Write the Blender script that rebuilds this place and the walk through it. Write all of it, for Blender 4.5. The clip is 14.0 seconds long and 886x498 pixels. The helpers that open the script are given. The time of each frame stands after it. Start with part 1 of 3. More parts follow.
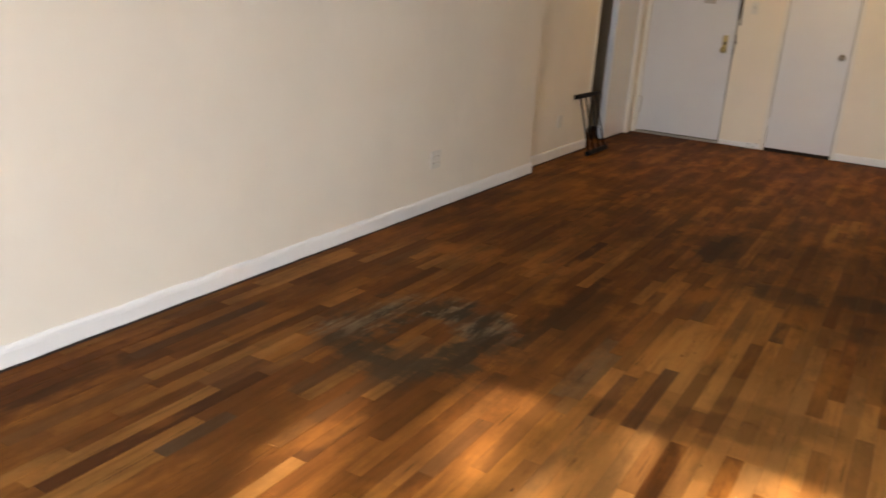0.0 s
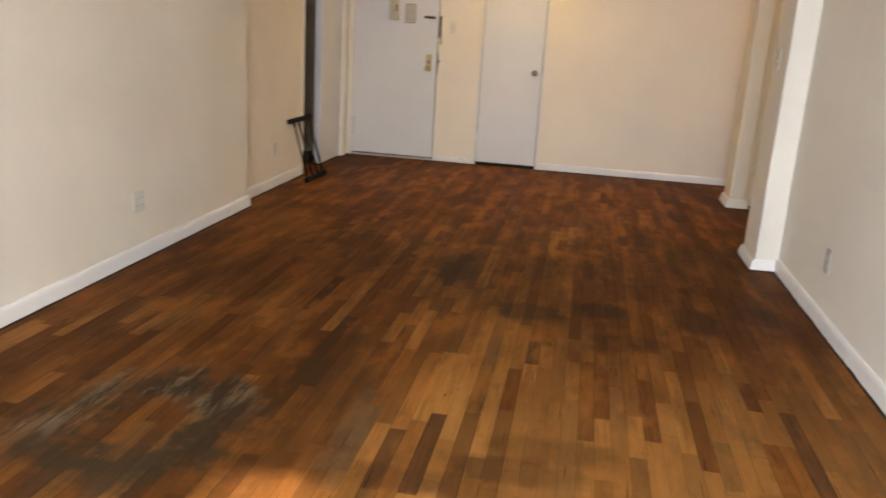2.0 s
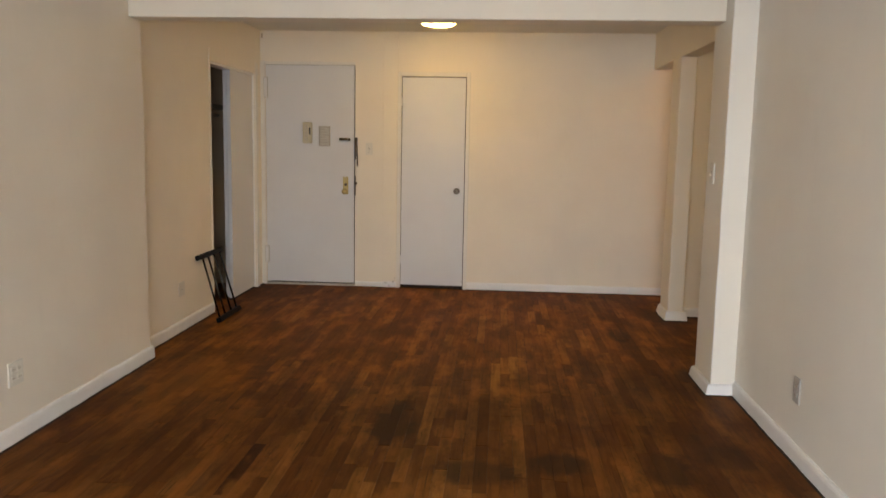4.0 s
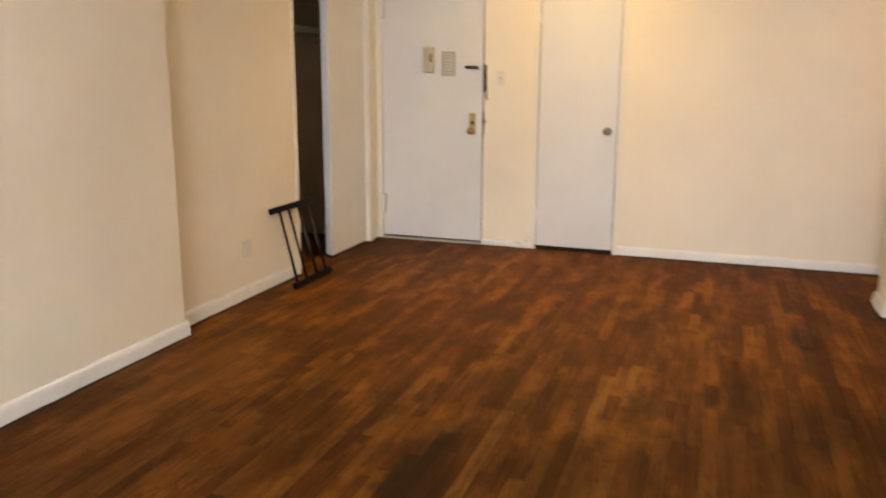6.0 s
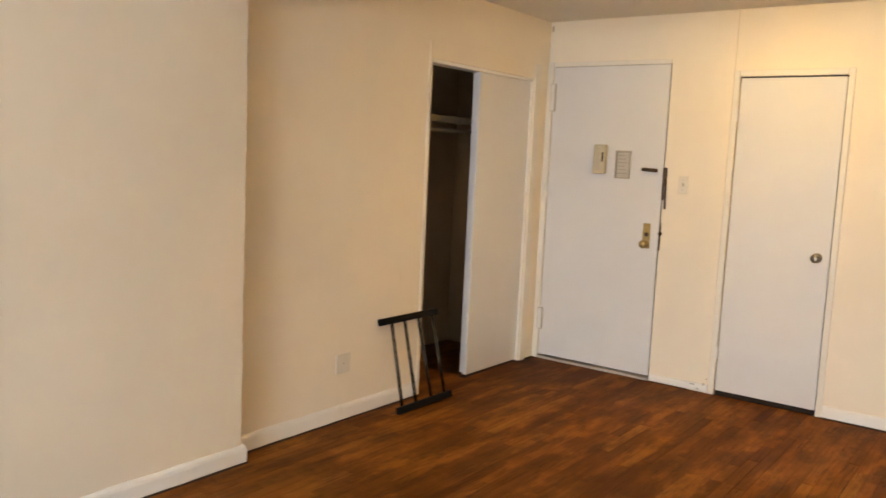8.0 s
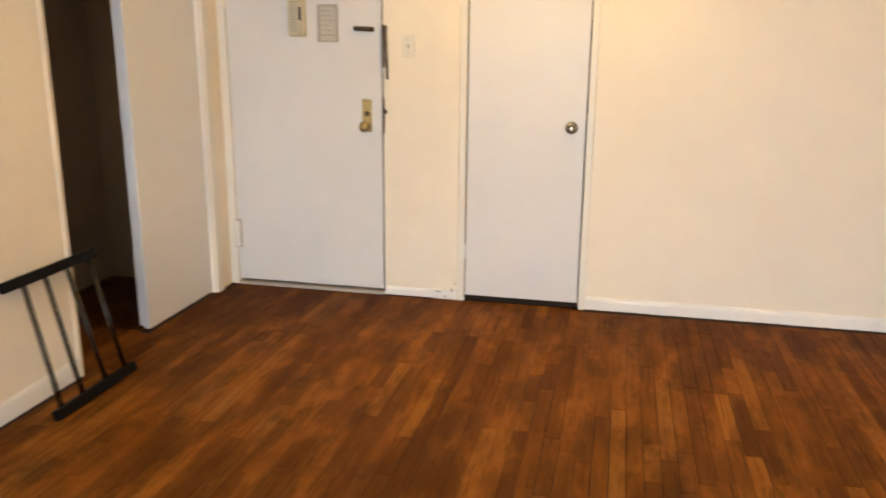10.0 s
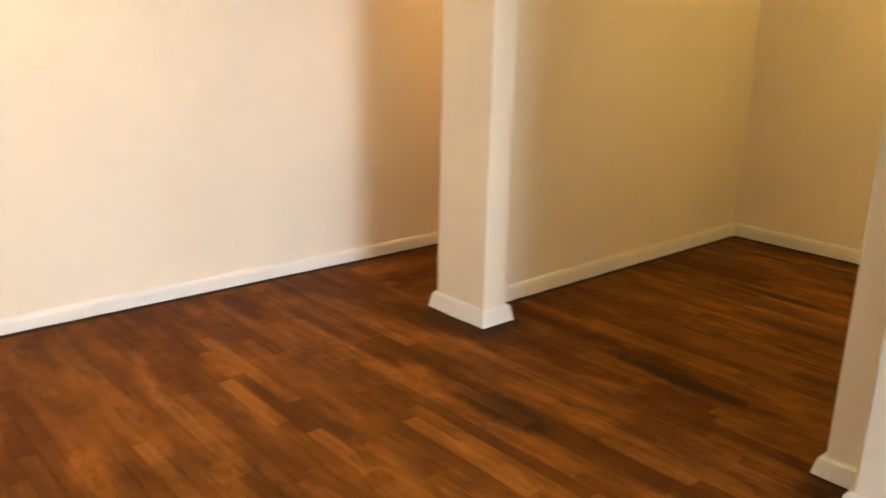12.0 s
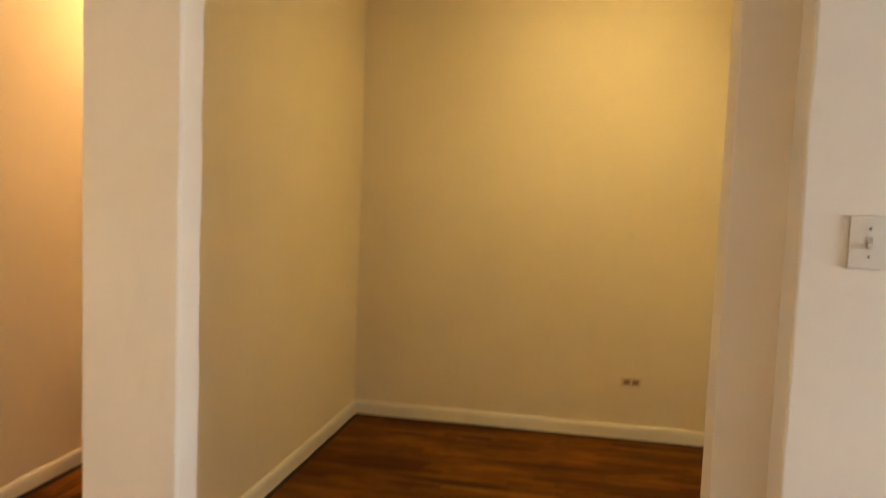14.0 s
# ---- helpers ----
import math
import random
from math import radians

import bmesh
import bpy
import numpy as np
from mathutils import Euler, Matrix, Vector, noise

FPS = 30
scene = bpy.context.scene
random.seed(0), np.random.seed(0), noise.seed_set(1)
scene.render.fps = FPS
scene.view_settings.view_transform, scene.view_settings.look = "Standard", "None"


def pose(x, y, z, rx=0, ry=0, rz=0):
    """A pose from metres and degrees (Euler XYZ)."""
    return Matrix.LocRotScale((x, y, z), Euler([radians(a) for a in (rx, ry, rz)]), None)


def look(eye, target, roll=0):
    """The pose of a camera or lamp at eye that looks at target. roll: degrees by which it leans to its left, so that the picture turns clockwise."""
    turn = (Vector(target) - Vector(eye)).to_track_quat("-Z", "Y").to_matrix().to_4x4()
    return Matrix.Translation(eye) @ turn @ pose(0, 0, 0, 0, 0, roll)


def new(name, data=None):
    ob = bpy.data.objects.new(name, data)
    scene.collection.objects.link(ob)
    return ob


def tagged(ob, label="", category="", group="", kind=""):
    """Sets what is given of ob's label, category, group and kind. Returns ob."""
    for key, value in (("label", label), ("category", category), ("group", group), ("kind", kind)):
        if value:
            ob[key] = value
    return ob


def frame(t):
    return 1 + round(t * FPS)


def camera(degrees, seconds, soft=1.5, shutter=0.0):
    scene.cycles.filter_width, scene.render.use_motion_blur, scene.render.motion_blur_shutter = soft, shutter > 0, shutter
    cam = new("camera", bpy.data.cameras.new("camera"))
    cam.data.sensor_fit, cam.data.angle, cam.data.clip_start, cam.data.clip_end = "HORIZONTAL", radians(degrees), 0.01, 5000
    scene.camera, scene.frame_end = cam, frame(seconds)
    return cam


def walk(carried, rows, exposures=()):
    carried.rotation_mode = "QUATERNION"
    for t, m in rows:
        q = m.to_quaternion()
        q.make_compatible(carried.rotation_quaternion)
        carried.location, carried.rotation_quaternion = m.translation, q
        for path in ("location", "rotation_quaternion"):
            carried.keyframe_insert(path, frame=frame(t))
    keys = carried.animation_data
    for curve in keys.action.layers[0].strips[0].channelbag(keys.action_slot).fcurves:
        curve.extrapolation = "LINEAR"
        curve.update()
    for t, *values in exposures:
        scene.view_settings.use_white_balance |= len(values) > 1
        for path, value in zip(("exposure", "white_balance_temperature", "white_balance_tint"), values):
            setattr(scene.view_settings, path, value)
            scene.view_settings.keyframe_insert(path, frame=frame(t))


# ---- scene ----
cam = camera(57.6, 14.0, soft=1.5, shutter=0.45)
PATH = [
    (0, (2.629, -8.455, 1.352), (1.683, -6.806, 0.731), 3.8),
    (0.2, (2.625, -8.455, 1.321), (1.762, -6.753, 0.722), 4.2),
    (0.5, (2.607, -8.455, 1.335), (1.864, -6.689, 0.76), 4.5),
    (1, (2.554, -8.447, 1.348), (1.923, -6.634, 0.785), 4.5),
    (1.5, (2.501, -8.272, 1.332), (1.973, -6.422, 0.784), 3.5),
    (1.8, (2.469, -8.177, 1.312), (2.052, -6.295, 0.779), 3.6),
    (2, (2.412, -8.118, 1.312), (2.1, -6.213, 0.786), 3.5),
    (2.5, (2.27, -8.003, 1.331), (2.159, -6.057, 0.885), 2.4),
    (2.7, (2.212, -8.002, 1.355), (2.124, -6.041, 0.972), 1.2),
    (3, (2.225, -7.94, 1.386), (2.137, -5.957, 1.139), 2.2),
    (3.2, (2.227, -7.92, 1.407), (2.123, -5.93, 1.233), 2.0),
    (5.3, (2.623, -6.758, 1.394), (2.365, -4.826, 0.943), -1.7),
    (5.5, (2.685, -6.606, 1.37), (2.323, -4.69, 0.924), -1.2),
    (6, (2.72, -6.198, 1.381), (2.082, -4.352, 0.951), 0.3),
    (6.3, (2.806, -5.915, 1.348), (1.983, -4.126, 1.0), 1.6),
    (6.5, (2.814, -5.829, 1.395), (1.908, -4.076, 1.071), 1.5),
    (6.8, (2.939, -5.669, 1.401), (1.797, -4.053, 1.111), 1.5),
    (7, (2.993, -5.58, 1.476), (1.756, -4.035, 1.187), 2.7),
    (7.2, (3.02, -5.507, 1.482), (1.755, -3.977, 1.241), 2.7),
    (9.3, (2.472, -4.333, 1.369), (1.734, -2.503, 1.044), 0.5),
    (9.5, (2.371, -4.224, 1.389), (1.723, -2.372, 0.998), -0.1),
    (10, (2.129, -4.085, 1.372), (1.715, -2.195, 0.866), 0.5),
    (10.2, (2.052, -4.005, 1.349), (1.77, -2.097, 0.823), 0.9),
    (10.5, (1.936, -3.935, 1.339), (1.888, -2.011, 0.796), 1.8),
    (10.7, (1.828, -3.858, 1.335), (1.992, -1.943, 0.782), 1.6),
    (11, (1.656, -3.84, 1.312), (2.112, -1.974, 0.756), 0.6),
    (11.2, (1.578, -3.791, 1.292), (2.197, -1.974, 0.733), 0.6),
    (11.5, (1.496, -3.66, 1.274), (2.397, -1.968, 0.701), 1.0),
    (12, (1.421, -3.415, 1.27), (2.691, -1.972, 0.716), 1.4),
    (12.2, (1.346, -3.284, 1.277), (2.766, -1.989, 0.722), 0.8),
    (12.5, (1.28, -3.106, 1.299), (2.862, -2.027, 0.721), 0.4),
    (13, (1.325, -2.837, 1.283), (3.056, -2.033, 0.683), 0.2),
    (13.3, (1.433, -2.637, 1.292), (3.245, -1.947, 0.801), 0.4),
    (13.5, (1.502, -2.55, 1.347), (3.355, -1.913, 0.943), 1.8),
    (14, (1.594, -2.271, 1.349), (3.553, -1.9, 1.186), 2.3),
]
EXPOSURES = [(0, 2.47, 7550, 14), (1.5, 2.58, 7550, 14), (2, 2.9, 7450, 13), (2.5, 2.88, 7450, 12), (3, 2.45, 7750, 12), (3.2, 2.45, 7750, 12),
             (5.5, 3.12, 7800, 12), (6, 3.26, 8000, 13), (7, 3.27, 8100, 12), (9.5, 3.4, 7800, 12), (10.5, 3.55, 7550, 12), (11, 3.54, 7400, 12), (11.5, 3.6, 7250, 11),
             (12.5, 3.82, 7250, 11), (13.5, 3.72, 7300, 12), (14, 3.52, 7150, 12)]
walk(cam, [(t, look(eye, target, roll)) for t, eye, target, roll in PATH], EXPOSURES)

# ---- light ----
SUN_TILT = 26.3
world = bpy.data.worlds.new("world")
scene.world = world
world.use_nodes = True
sky = world.node_tree.nodes.new("ShaderNodeTexSky")
sky.sky_type = "NISHITA"
sky.sun_disc = False
sky.sun_elevation = radians(SUN_TILT)
sky.sun_rotation = radians(174)
world.node_tree.nodes["Background"].inputs["Strength"].default_value = 0.05
world.node_tree.links.new(sky.outputs["Color"], world.node_tree.nodes["Background"].inputs["Color"])

sun = new("sun", bpy.data.lights.new("sun", "SUN"))
sun.data.energy, sun.data.angle, sun.data.color = 5.0, radians(0.9), (1.0, 0.96, 0.91)
sun.matrix_world = look((2.85, -8.0, 3.97), (2.0, 0.0, 0.0))

window_light = new("window_light", bpy.data.lights.new("window_light", "AREA"))
window_light.data.shape, window_light.data.size, window_light.data.size_y = "RECTANGLE", 2.25, 1.16
window_light.data.energy, window_light.data.color = 29.0, (0.62, 0.78, 1.0)
window_light.data.spread = radians(160)
window_light.matrix_world = look((2.175, -9.45, 1.18), (5.0, 0.0, -3.6))

LAMP_ROOM, LAMP_HALL, LAMP_ALCOVE = 6.0, 4.3, 5.1


# ---- materials ----
class Nodes:
    """A small wrapper to write node materials in few lines."""

    def __init__(self, name):
        self.mat = bpy.data.materials.new(name)
        self.mat.use_nodes = True
        self.tree = self.mat.node_tree
        self.shader = self.tree.nodes["Principled BSDF"]

    def add(self, kind, **given):
        node = self.tree.nodes.new(kind)
        for key, value in given.items():
            if key == "operation":
                node.operation = value
            elif key == "blend":
                node.data_type, node.blend_type = "RGBA", value
        return node

    def plug(self, value, socket):
        if isinstance(value, bpy.types.NodeSocket):
            self.tree.links.new(value, socket)
        else:
            socket.default_value = value

    def math(self, operation, a, b=0.0, c=0.0):
        node = self.add("ShaderNodeMath", operation=operation)
        for n, v in enumerate((a, b, c)):
            self.plug(v, node.inputs[n])
        return node.outputs[0]

    def clamp(self, a):
        return self.math("MINIMUM", self.math("MAXIMUM", a, 0.0), 1.0)

    def step(self, value, low, high):
        node = self.add("ShaderNodeMapRange")
        node.interpolation_type = "SMOOTHSTEP"
        self.plug(value, node.inputs["Value"])
        node.inputs["From Min"].default_value, node.inputs["From Max"].default_value = low, high
        return node.outputs["Result"]

    def mix(self, factor, a, b, blend="MIX"):
        node = self.add("ShaderNodeMix", blend=blend)
        self.plug(factor, node.inputs[0])
        self.plug(a if isinstance(a, bpy.types.NodeSocket) else (*a, 1.0), node.inputs[6])
        self.plug(b if isinstance(b, bpy.types.NodeSocket) else (*b, 1.0), node.inputs[7])
        return node.outputs[2]

    def noise(self, vector, scale, detail=3.0, rough=0.5):
        node = self.add("ShaderNodeTexNoise")
        self.plug(vector, node.inputs["Vector"])
        node.inputs["Scale"].default_value, node.inputs["Detail"].default_value = scale, detail
        node.inputs["Roughness"].default_value = rough
        return node.outputs["Fac"]

    def ramp(self, value, stops):
        node = self.add("ShaderNodeValToRGB")
        self.plug(value, node.inputs["Fac"])
        while len(node.color_ramp.elements) < len(stops):
            node.color_ramp.elements.new(0.5)
        for e, (at, colour) in zip(node.color_ramp.elements, stops):
            e.position, e.color = at, (*colour, 1.0)
        return node.outputs["Color"]

    def scaled(self, vector, x, y, z, offset=None):
        node = self.add("ShaderNodeMapping")
        self.plug(vector, node.inputs["Vector"])
        node.inputs["Scale"].default_value = (x, y, z)
        if offset is not None:
            self.plug(offset, node.inputs["Location"])
        return node.outputs["Vector"]

    def place(self):
        return self.add("ShaderNodeNewGeometry").outputs["Position"]

    def bump(self, height, strength, distance):
        node = self.add("ShaderNodeBump")
        self.plug(height, node.inputs["Height"])
        node.inputs["Strength"].default_value, node.inputs["Distance"].default_value = strength, distance
        self.tree.links.new(node.outputs["Normal"], self.shader.inputs["Normal"])

    def done(self, colour, rough, metal=0.0, specular=0.5):
        self.plug(colour if isinstance(colour, bpy.types.NodeSocket) else (*colour, 1.0), self.shader.inputs["Base Color"])
        self.plug(rough, self.shader.inputs["Roughness"])
        self.shader.inputs["Metallic"].default_value = metal
        self.shader.inputs["Specular IOR Level"].default_value = specular
        return self.mat


def paint(name, colour, rough=0.55, wear=0.06, dark_mark=(0.45, 0.36, 0.25), relief=0.25):
    """Rolled or brushed paint over old plaster or wood: faint clouds, scuffs and brush relief."""
    n = Nodes(name)
    p = n.place()
    clouds = n.noise(p, 1.3, 4.0)
    fine = n.noise(p, 60.0, 3.0)
    scuffs = n.step(n.noise(n.scaled(p, 3.0, 3.0, 0.8), 2.2, 6.0, 0.7), 0.56, 0.86)
    low = tuple(c * (1 - wear) for c in colour)
    tone = n.mix(n.step(clouds, 0.3, 0.7), low, colour)
    tone = n.mix(n.math("MULTIPLY", scuffs, wear * 2.0), tone, dark_mark)
    waves = n.noise(p, 5.0, 2.0)
    n.bump(n.math("ADD", n.math("MULTIPLY", fine, 0.16), n.math("MULTIPLY", waves, 1.0)), relief, 0.004)
    return n.done(tone, n.math("MULTIPLY_ADD", clouds, 0.15, rough - 0.07), 0.0, 0.35)


def plain(name, colour, rough, metal=0.0, grain=40.0, spread=0.25):
    n = Nodes(name)
    grains = n.noise(n.place(), grain, 4.0, 0.6)
    tone = n.mix(grains, tuple(c * (1 - spread) for c in colour), tuple(min(1.0, c * (1 + spread)) for c in colour))
    n.bump(grains, 0.15, 0.001)
    return n.done(tone, n.math("MULTIPLY_ADD", grains, 0.2, rough - 0.1), metal)


def lamp_glow(name, colour, strength):
    n = Nodes(name)
    n.shader.inputs["Emission Color"].default_value = (*colour, 1.0)
    n.shader.inputs["Emission Strength"].default_value = strength
    return n.done((0.9, 0.88, 0.84), 0.4)


def old_wood(name, along, stain=None):
    """Worn, stained oak strip floor. along: the axis in which the strips run; stain: the tone of a single darkened or bleached strip."""
    n = Nodes(name)
    p = n.place()
    parts = n.add("ShaderNodeSeparateXYZ")
    n.plug(p, parts.inputs[0])
    x, y = parts.outputs[0], parts.outputs[1]
    rnd = n.math("FRACT", n.math("ADD", n.add("ShaderNodeObjectInfo").outputs["Random"],
                                 n.add("ShaderNodeNewGeometry").outputs["Random Per Island"]))
    rnd2 = n.math("FRACT", n.math("MULTIPLY", rnd, 17.31))
    shift = n.add("ShaderNodeCombineXYZ")
    n.plug(n.math("MULTIPLY", rnd, 31.0), shift.inputs[0])
    n.plug(n.math("MULTIPLY", rnd2, 23.0), shift.inputs[1])
    stretch = (38.0, 2.2, 1.0) if along == "y" else (2.2, 38.0, 1.0)
    fibre = n.noise(n.scaled(p, *stretch, offset=shift.outputs[0]), 1.0, 6.0, 0.65)
    stretch = (170.0, 7.0, 1.0) if along == "y" else (7.0, 170.0, 1.0)
    pores = n.noise(n.scaled(p, *stretch, offset=shift.outputs[0]), 1.0, 3.0, 0.6)
    base = n.ramp(rnd, WOOD_TONES) if stain is None else n.mix(rnd, tuple(c * 0.88 for c in stain), tuple(c * 1.12 for c in stain))
    # towards the window the varnish is gone and the strips differ more from one another
    bare = n.step(n.math("MULTIPLY_ADD", n.noise(p, 1.1, 3.0), 1.8, n.math("MULTIPLY", y, -1.0)), 4.9, 6.3)
    rnd3 = n.math("FRACT", n.math("MULTIPLY", rnd, 41.7))
    if stain is None:
        walnut = n.math("MULTIPLY", n.step(n.math("MULTIPLY_ADD", n.step(x, 1.9, 1.2), 0.16, rnd2), 0.80, 0.86),
                        n.math("MULTIPLY_ADD", bare, 0.42, n.math("MULTIPLY_ADD", n.step(x, 3.5, 3.8), 0.4, 0.14)))
        walnut = n.math("MULTIPLY", walnut, n.step(n.noise(n.scaled(p, 9.0, 1.7, 1.0, offset=shift.outputs[0]), 1.0, 4.0, 0.6), 0.28, 0.56))
        base = n.mix(walnut, base, (0.066, 0.021, 0.007))
        bleached_strip = n.math("MULTIPLY", n.step(rnd3, 0.16, 0.10), n.math("MULTIPLY_ADD", bare, 0.55, 0.06))
        base = n.mix(bleached_strip, base, (0.360, 0.165, 0.045))
        greyed = n.math("MULTIPLY", n.step(rnd3, 0.86, 0.92), n.math("MULTIPLY_ADD", bare, 0.45, 0.08))
        base = n.mix(greyed, base, (0.075, 0.042, 0.022))
        base = n.mix(n.math("MULTIPLY", n.math("MULTIPLY", n.math("SUBTRACT", 1.0, bare), n.step(x, 3.8, 3.5)), 0.22), base, (0.165, 0.0545, 0.0108))
    dark = n.mix(1.0, base, (0.58, 0.50, 0.42), "MULTIPLY")
    tone = n.mix(n.math("MULTIPLY", n.step(fibre, 0.42, 0.74), 0.95), base, dark)
    tone = n.mix(n.math("MULTIPLY", n.step(pores, 0.55, 0.75), 0.3), tone, dark)
    # dark streaks that follow the grain
    stretch = (62.0, 1.5, 1.0) if along == "y" else (1.5, 62.0, 1.0)
    streak = n.noise(n.scaled(p, *stretch, offset=shift.outputs[0]), 1.0, 3.0, 0.55)
    tone = n.mix(n.math("MULTIPLY", n.step(streak, 0.62, 0.74), 0.5), tone, (0.030, 0.010, 0.003))
    # cloudy ground-in soiling over many strips
    soil = n.noise(n.scaled(p, 1.0, 0.6, 1.0), 1.7, 5.0, 0.65)
    tone = n.mix(n.math("MULTIPLY", n.step(soil, 0.42, 0.68), 0.45), tone, (0.056, 0.0175, 0.0036))
    # soft rubbed patches, some worn lighter, some darker, drawn out along the strips
    rubbed = n.noise(n.scaled(p, 6.0, 2.0, 1.0) if along == "y" else n.scaled(p, 2.0, 6.0, 1.0), 1.0, 4.0, 0.6)
    tone = n.mix(n.math("MULTIPLY", n.step(rubbed, 0.46, 0.66), n.math("MULTIPLY_ADD", bare, -0.3, 0.6)), tone, (0.062, 0.0195, 0.004))
    tone = n.mix(n.math("MULTIPLY", n.math("SUBTRACT", 1.0, n.step(rubbed, 0.31, 0.49)), 0.5), tone, (0.290, 0.104, 0.020))
    # the finish is worn thin towards the window end; its pale tone also whitens the sun patches
    worn = n.math("MULTIPLY", n.step(n.math("MULTIPLY_ADD", n.noise(p, 1.5, 3.0), 1.6, n.math("MULTIPLY", y, -1.0)), 5.0, 6.6),
                  n.math("MULTIPLY", n.step(rnd2, 0.95, 0.3), n.math("MULTIPLY_ADD", n.step(x, 1.5, 2.2), 0.85, 0.15)))
    tone = n.mix(n.math("MULTIPLY", worn, 0.42), tone, (0.330, 0.158, 0.048))
    # irregular blotches over several strips, splits and small knots
    blots = n.step(n.noise(n.scaled(p, 1.9, 0.62, 1.0) if along == "y" else n.scaled(p, 0.62, 1.9, 1.0), 5.0, 7.0, 0.75), 0.49, 0.66)
    tone = n.mix(n.math("MULTIPLY", blots, n.math("MULTIPLY_ADD", bare, -0.25, 0.55)), tone, (0.046, 0.0160, 0.0050))
    stretch = (120.0, 2.6, 1.0) if along == "y" else (2.6, 120.0, 1.0)
    split = n.step(n.noise(n.scaled(p, *stretch, offset=shift.outputs[0]), 1.0, 2.0, 0.5), 0.675, 0.72)
    tone = n.mix(n.math("MULTIPLY", split, 0.8), tone, (0.012, 0.006, 0.003))
    stretch = (52.0, 17.0, 1.0) if along == "y" else (17.0, 52.0, 1.0)
    knots = n.step(n.noise(n.scaled(p, *stretch), 1.0, 2.0, 0.5), 0.73, 0.78)
    tone = n.mix(n.math("MULTIPLY", knots, 0.8), tone, (0.020, 0.008, 0.003))
    wobble = n.noise(p, 5.0, 6.0, 0.72)

    def spot(cx, cy, rx, ry, soft=0.55):
        d = n.math("SQRT", n.math("ADD", n.math("POWER", n.math("DIVIDE", n.math("SUBTRACT", x, cx), rx), 2.0),
                                  n.math("POWER", n.math("DIVIDE", n.math("SUBTRACT", y, cy), ry), 2.0)))
        return n.math("MULTIPLY_ADD", n.math("SUBTRACT", wobble, 0.5), soft * 2.2, d)

    # a lighter oval stretch of floor in front of the doors
    pale_oval = n.math("SUBTRACT", 1.0, n.step(spot(1.75, -1.75, 2.1, 1.75, 0.5), 0.55, 1.15))
    tone = n.mix(n.math("MULTIPLY", pale_oval, 0.70), tone, n.mix(1.0, tone, (1.80, 1.92, 1.75), "MULTIPLY"))
    # varnish rubbed to a lighter orange along the foot of the long wall
    rub = n.math("SUBTRACT", 1.0, n.step(spot(0.50, -3.15, 0.34, 0.62, 0.7), 0.4, 1.15))
    tone = n.mix(n.math("MULTIPLY", rub, n.math("MULTIPLY_ADD", rnd2, 0.45, 0.2)), tone, (0.300, 0.112, 0.022))
    # the alcove's strips are a little brighter in tone and less red
    alcove_tint = n.math("SUBTRACT", 1.0, n.step(spot(5.0, -2.2, 1.35, 1.35, 0.5), 0.75, 1.2))
    tone = n.mix(alcove_tint, tone, n.mix(1.0, tone, (1.12, 1.20, 1.05), "MULTIPLY"))
    patchy = n.math("MULTIPLY_ADD", n.step(rnd2, 0.1, 0.7), 0.32, 0.62)
    # dark spots: spills and stains, and darker floor round the column feet
    for cx, cy, rx, ry, depth in DARK_SPOTS:
        mask = n.math("SUBTRACT", 1.0, n.step(spot(cx, cy, rx, ry, 0.8), 0.50, 1.12))
        tone = n.mix(n.math("MULTIPLY", n.math("MULTIPLY", mask, depth), patchy), tone, (0.038, 0.0155, 0.006))
    # a grey water ring left by a plant pot
    ring_at = spot(1.07, -5.89, 0.285, 0.31, 0.95)
    ring = n.math("MULTIPLY", n.step(ring_at, 0.34, 0.82), n.math("SUBTRACT", 1.0, n.step(ring_at, 0.95, 1.62)))
    bleached = n.step(n.noise(n.scaled(p, 14.0, 3.0, 1.0, offset=shift.outputs[0]), 1.0, 4.0, 0.7), 0.44, 0.66)
    back = n.step(n.math("MULTIPLY_ADD", n.math("ADD", y, 5.89), 1.0, n.math("MULTIPLY", n.math("SUBTRACT", x, 1.07), -0.7)), -0.14, 0.12)
    grey = n.mix(n.math("MULTIPLY", bleached, n.math("MULTIPLY_ADD", back, 0.9, 0.06)), (0.026, 0.018, 0.0105), (0.170, 0.130, 0.082))
    tone = n.mix(n.math("MULTIPLY", ring, patchy), tone, grey)
    n.bump(n.math("MULTIPLY_ADD", pores, 0.5, fibre), 0.22, 0.0012)
    rough = n.math("MULTIPLY_ADD", n.math("ADD", soil, worn), 0.16, 0.44)
    return n.done(tone, rough, 0.0, 0.04)


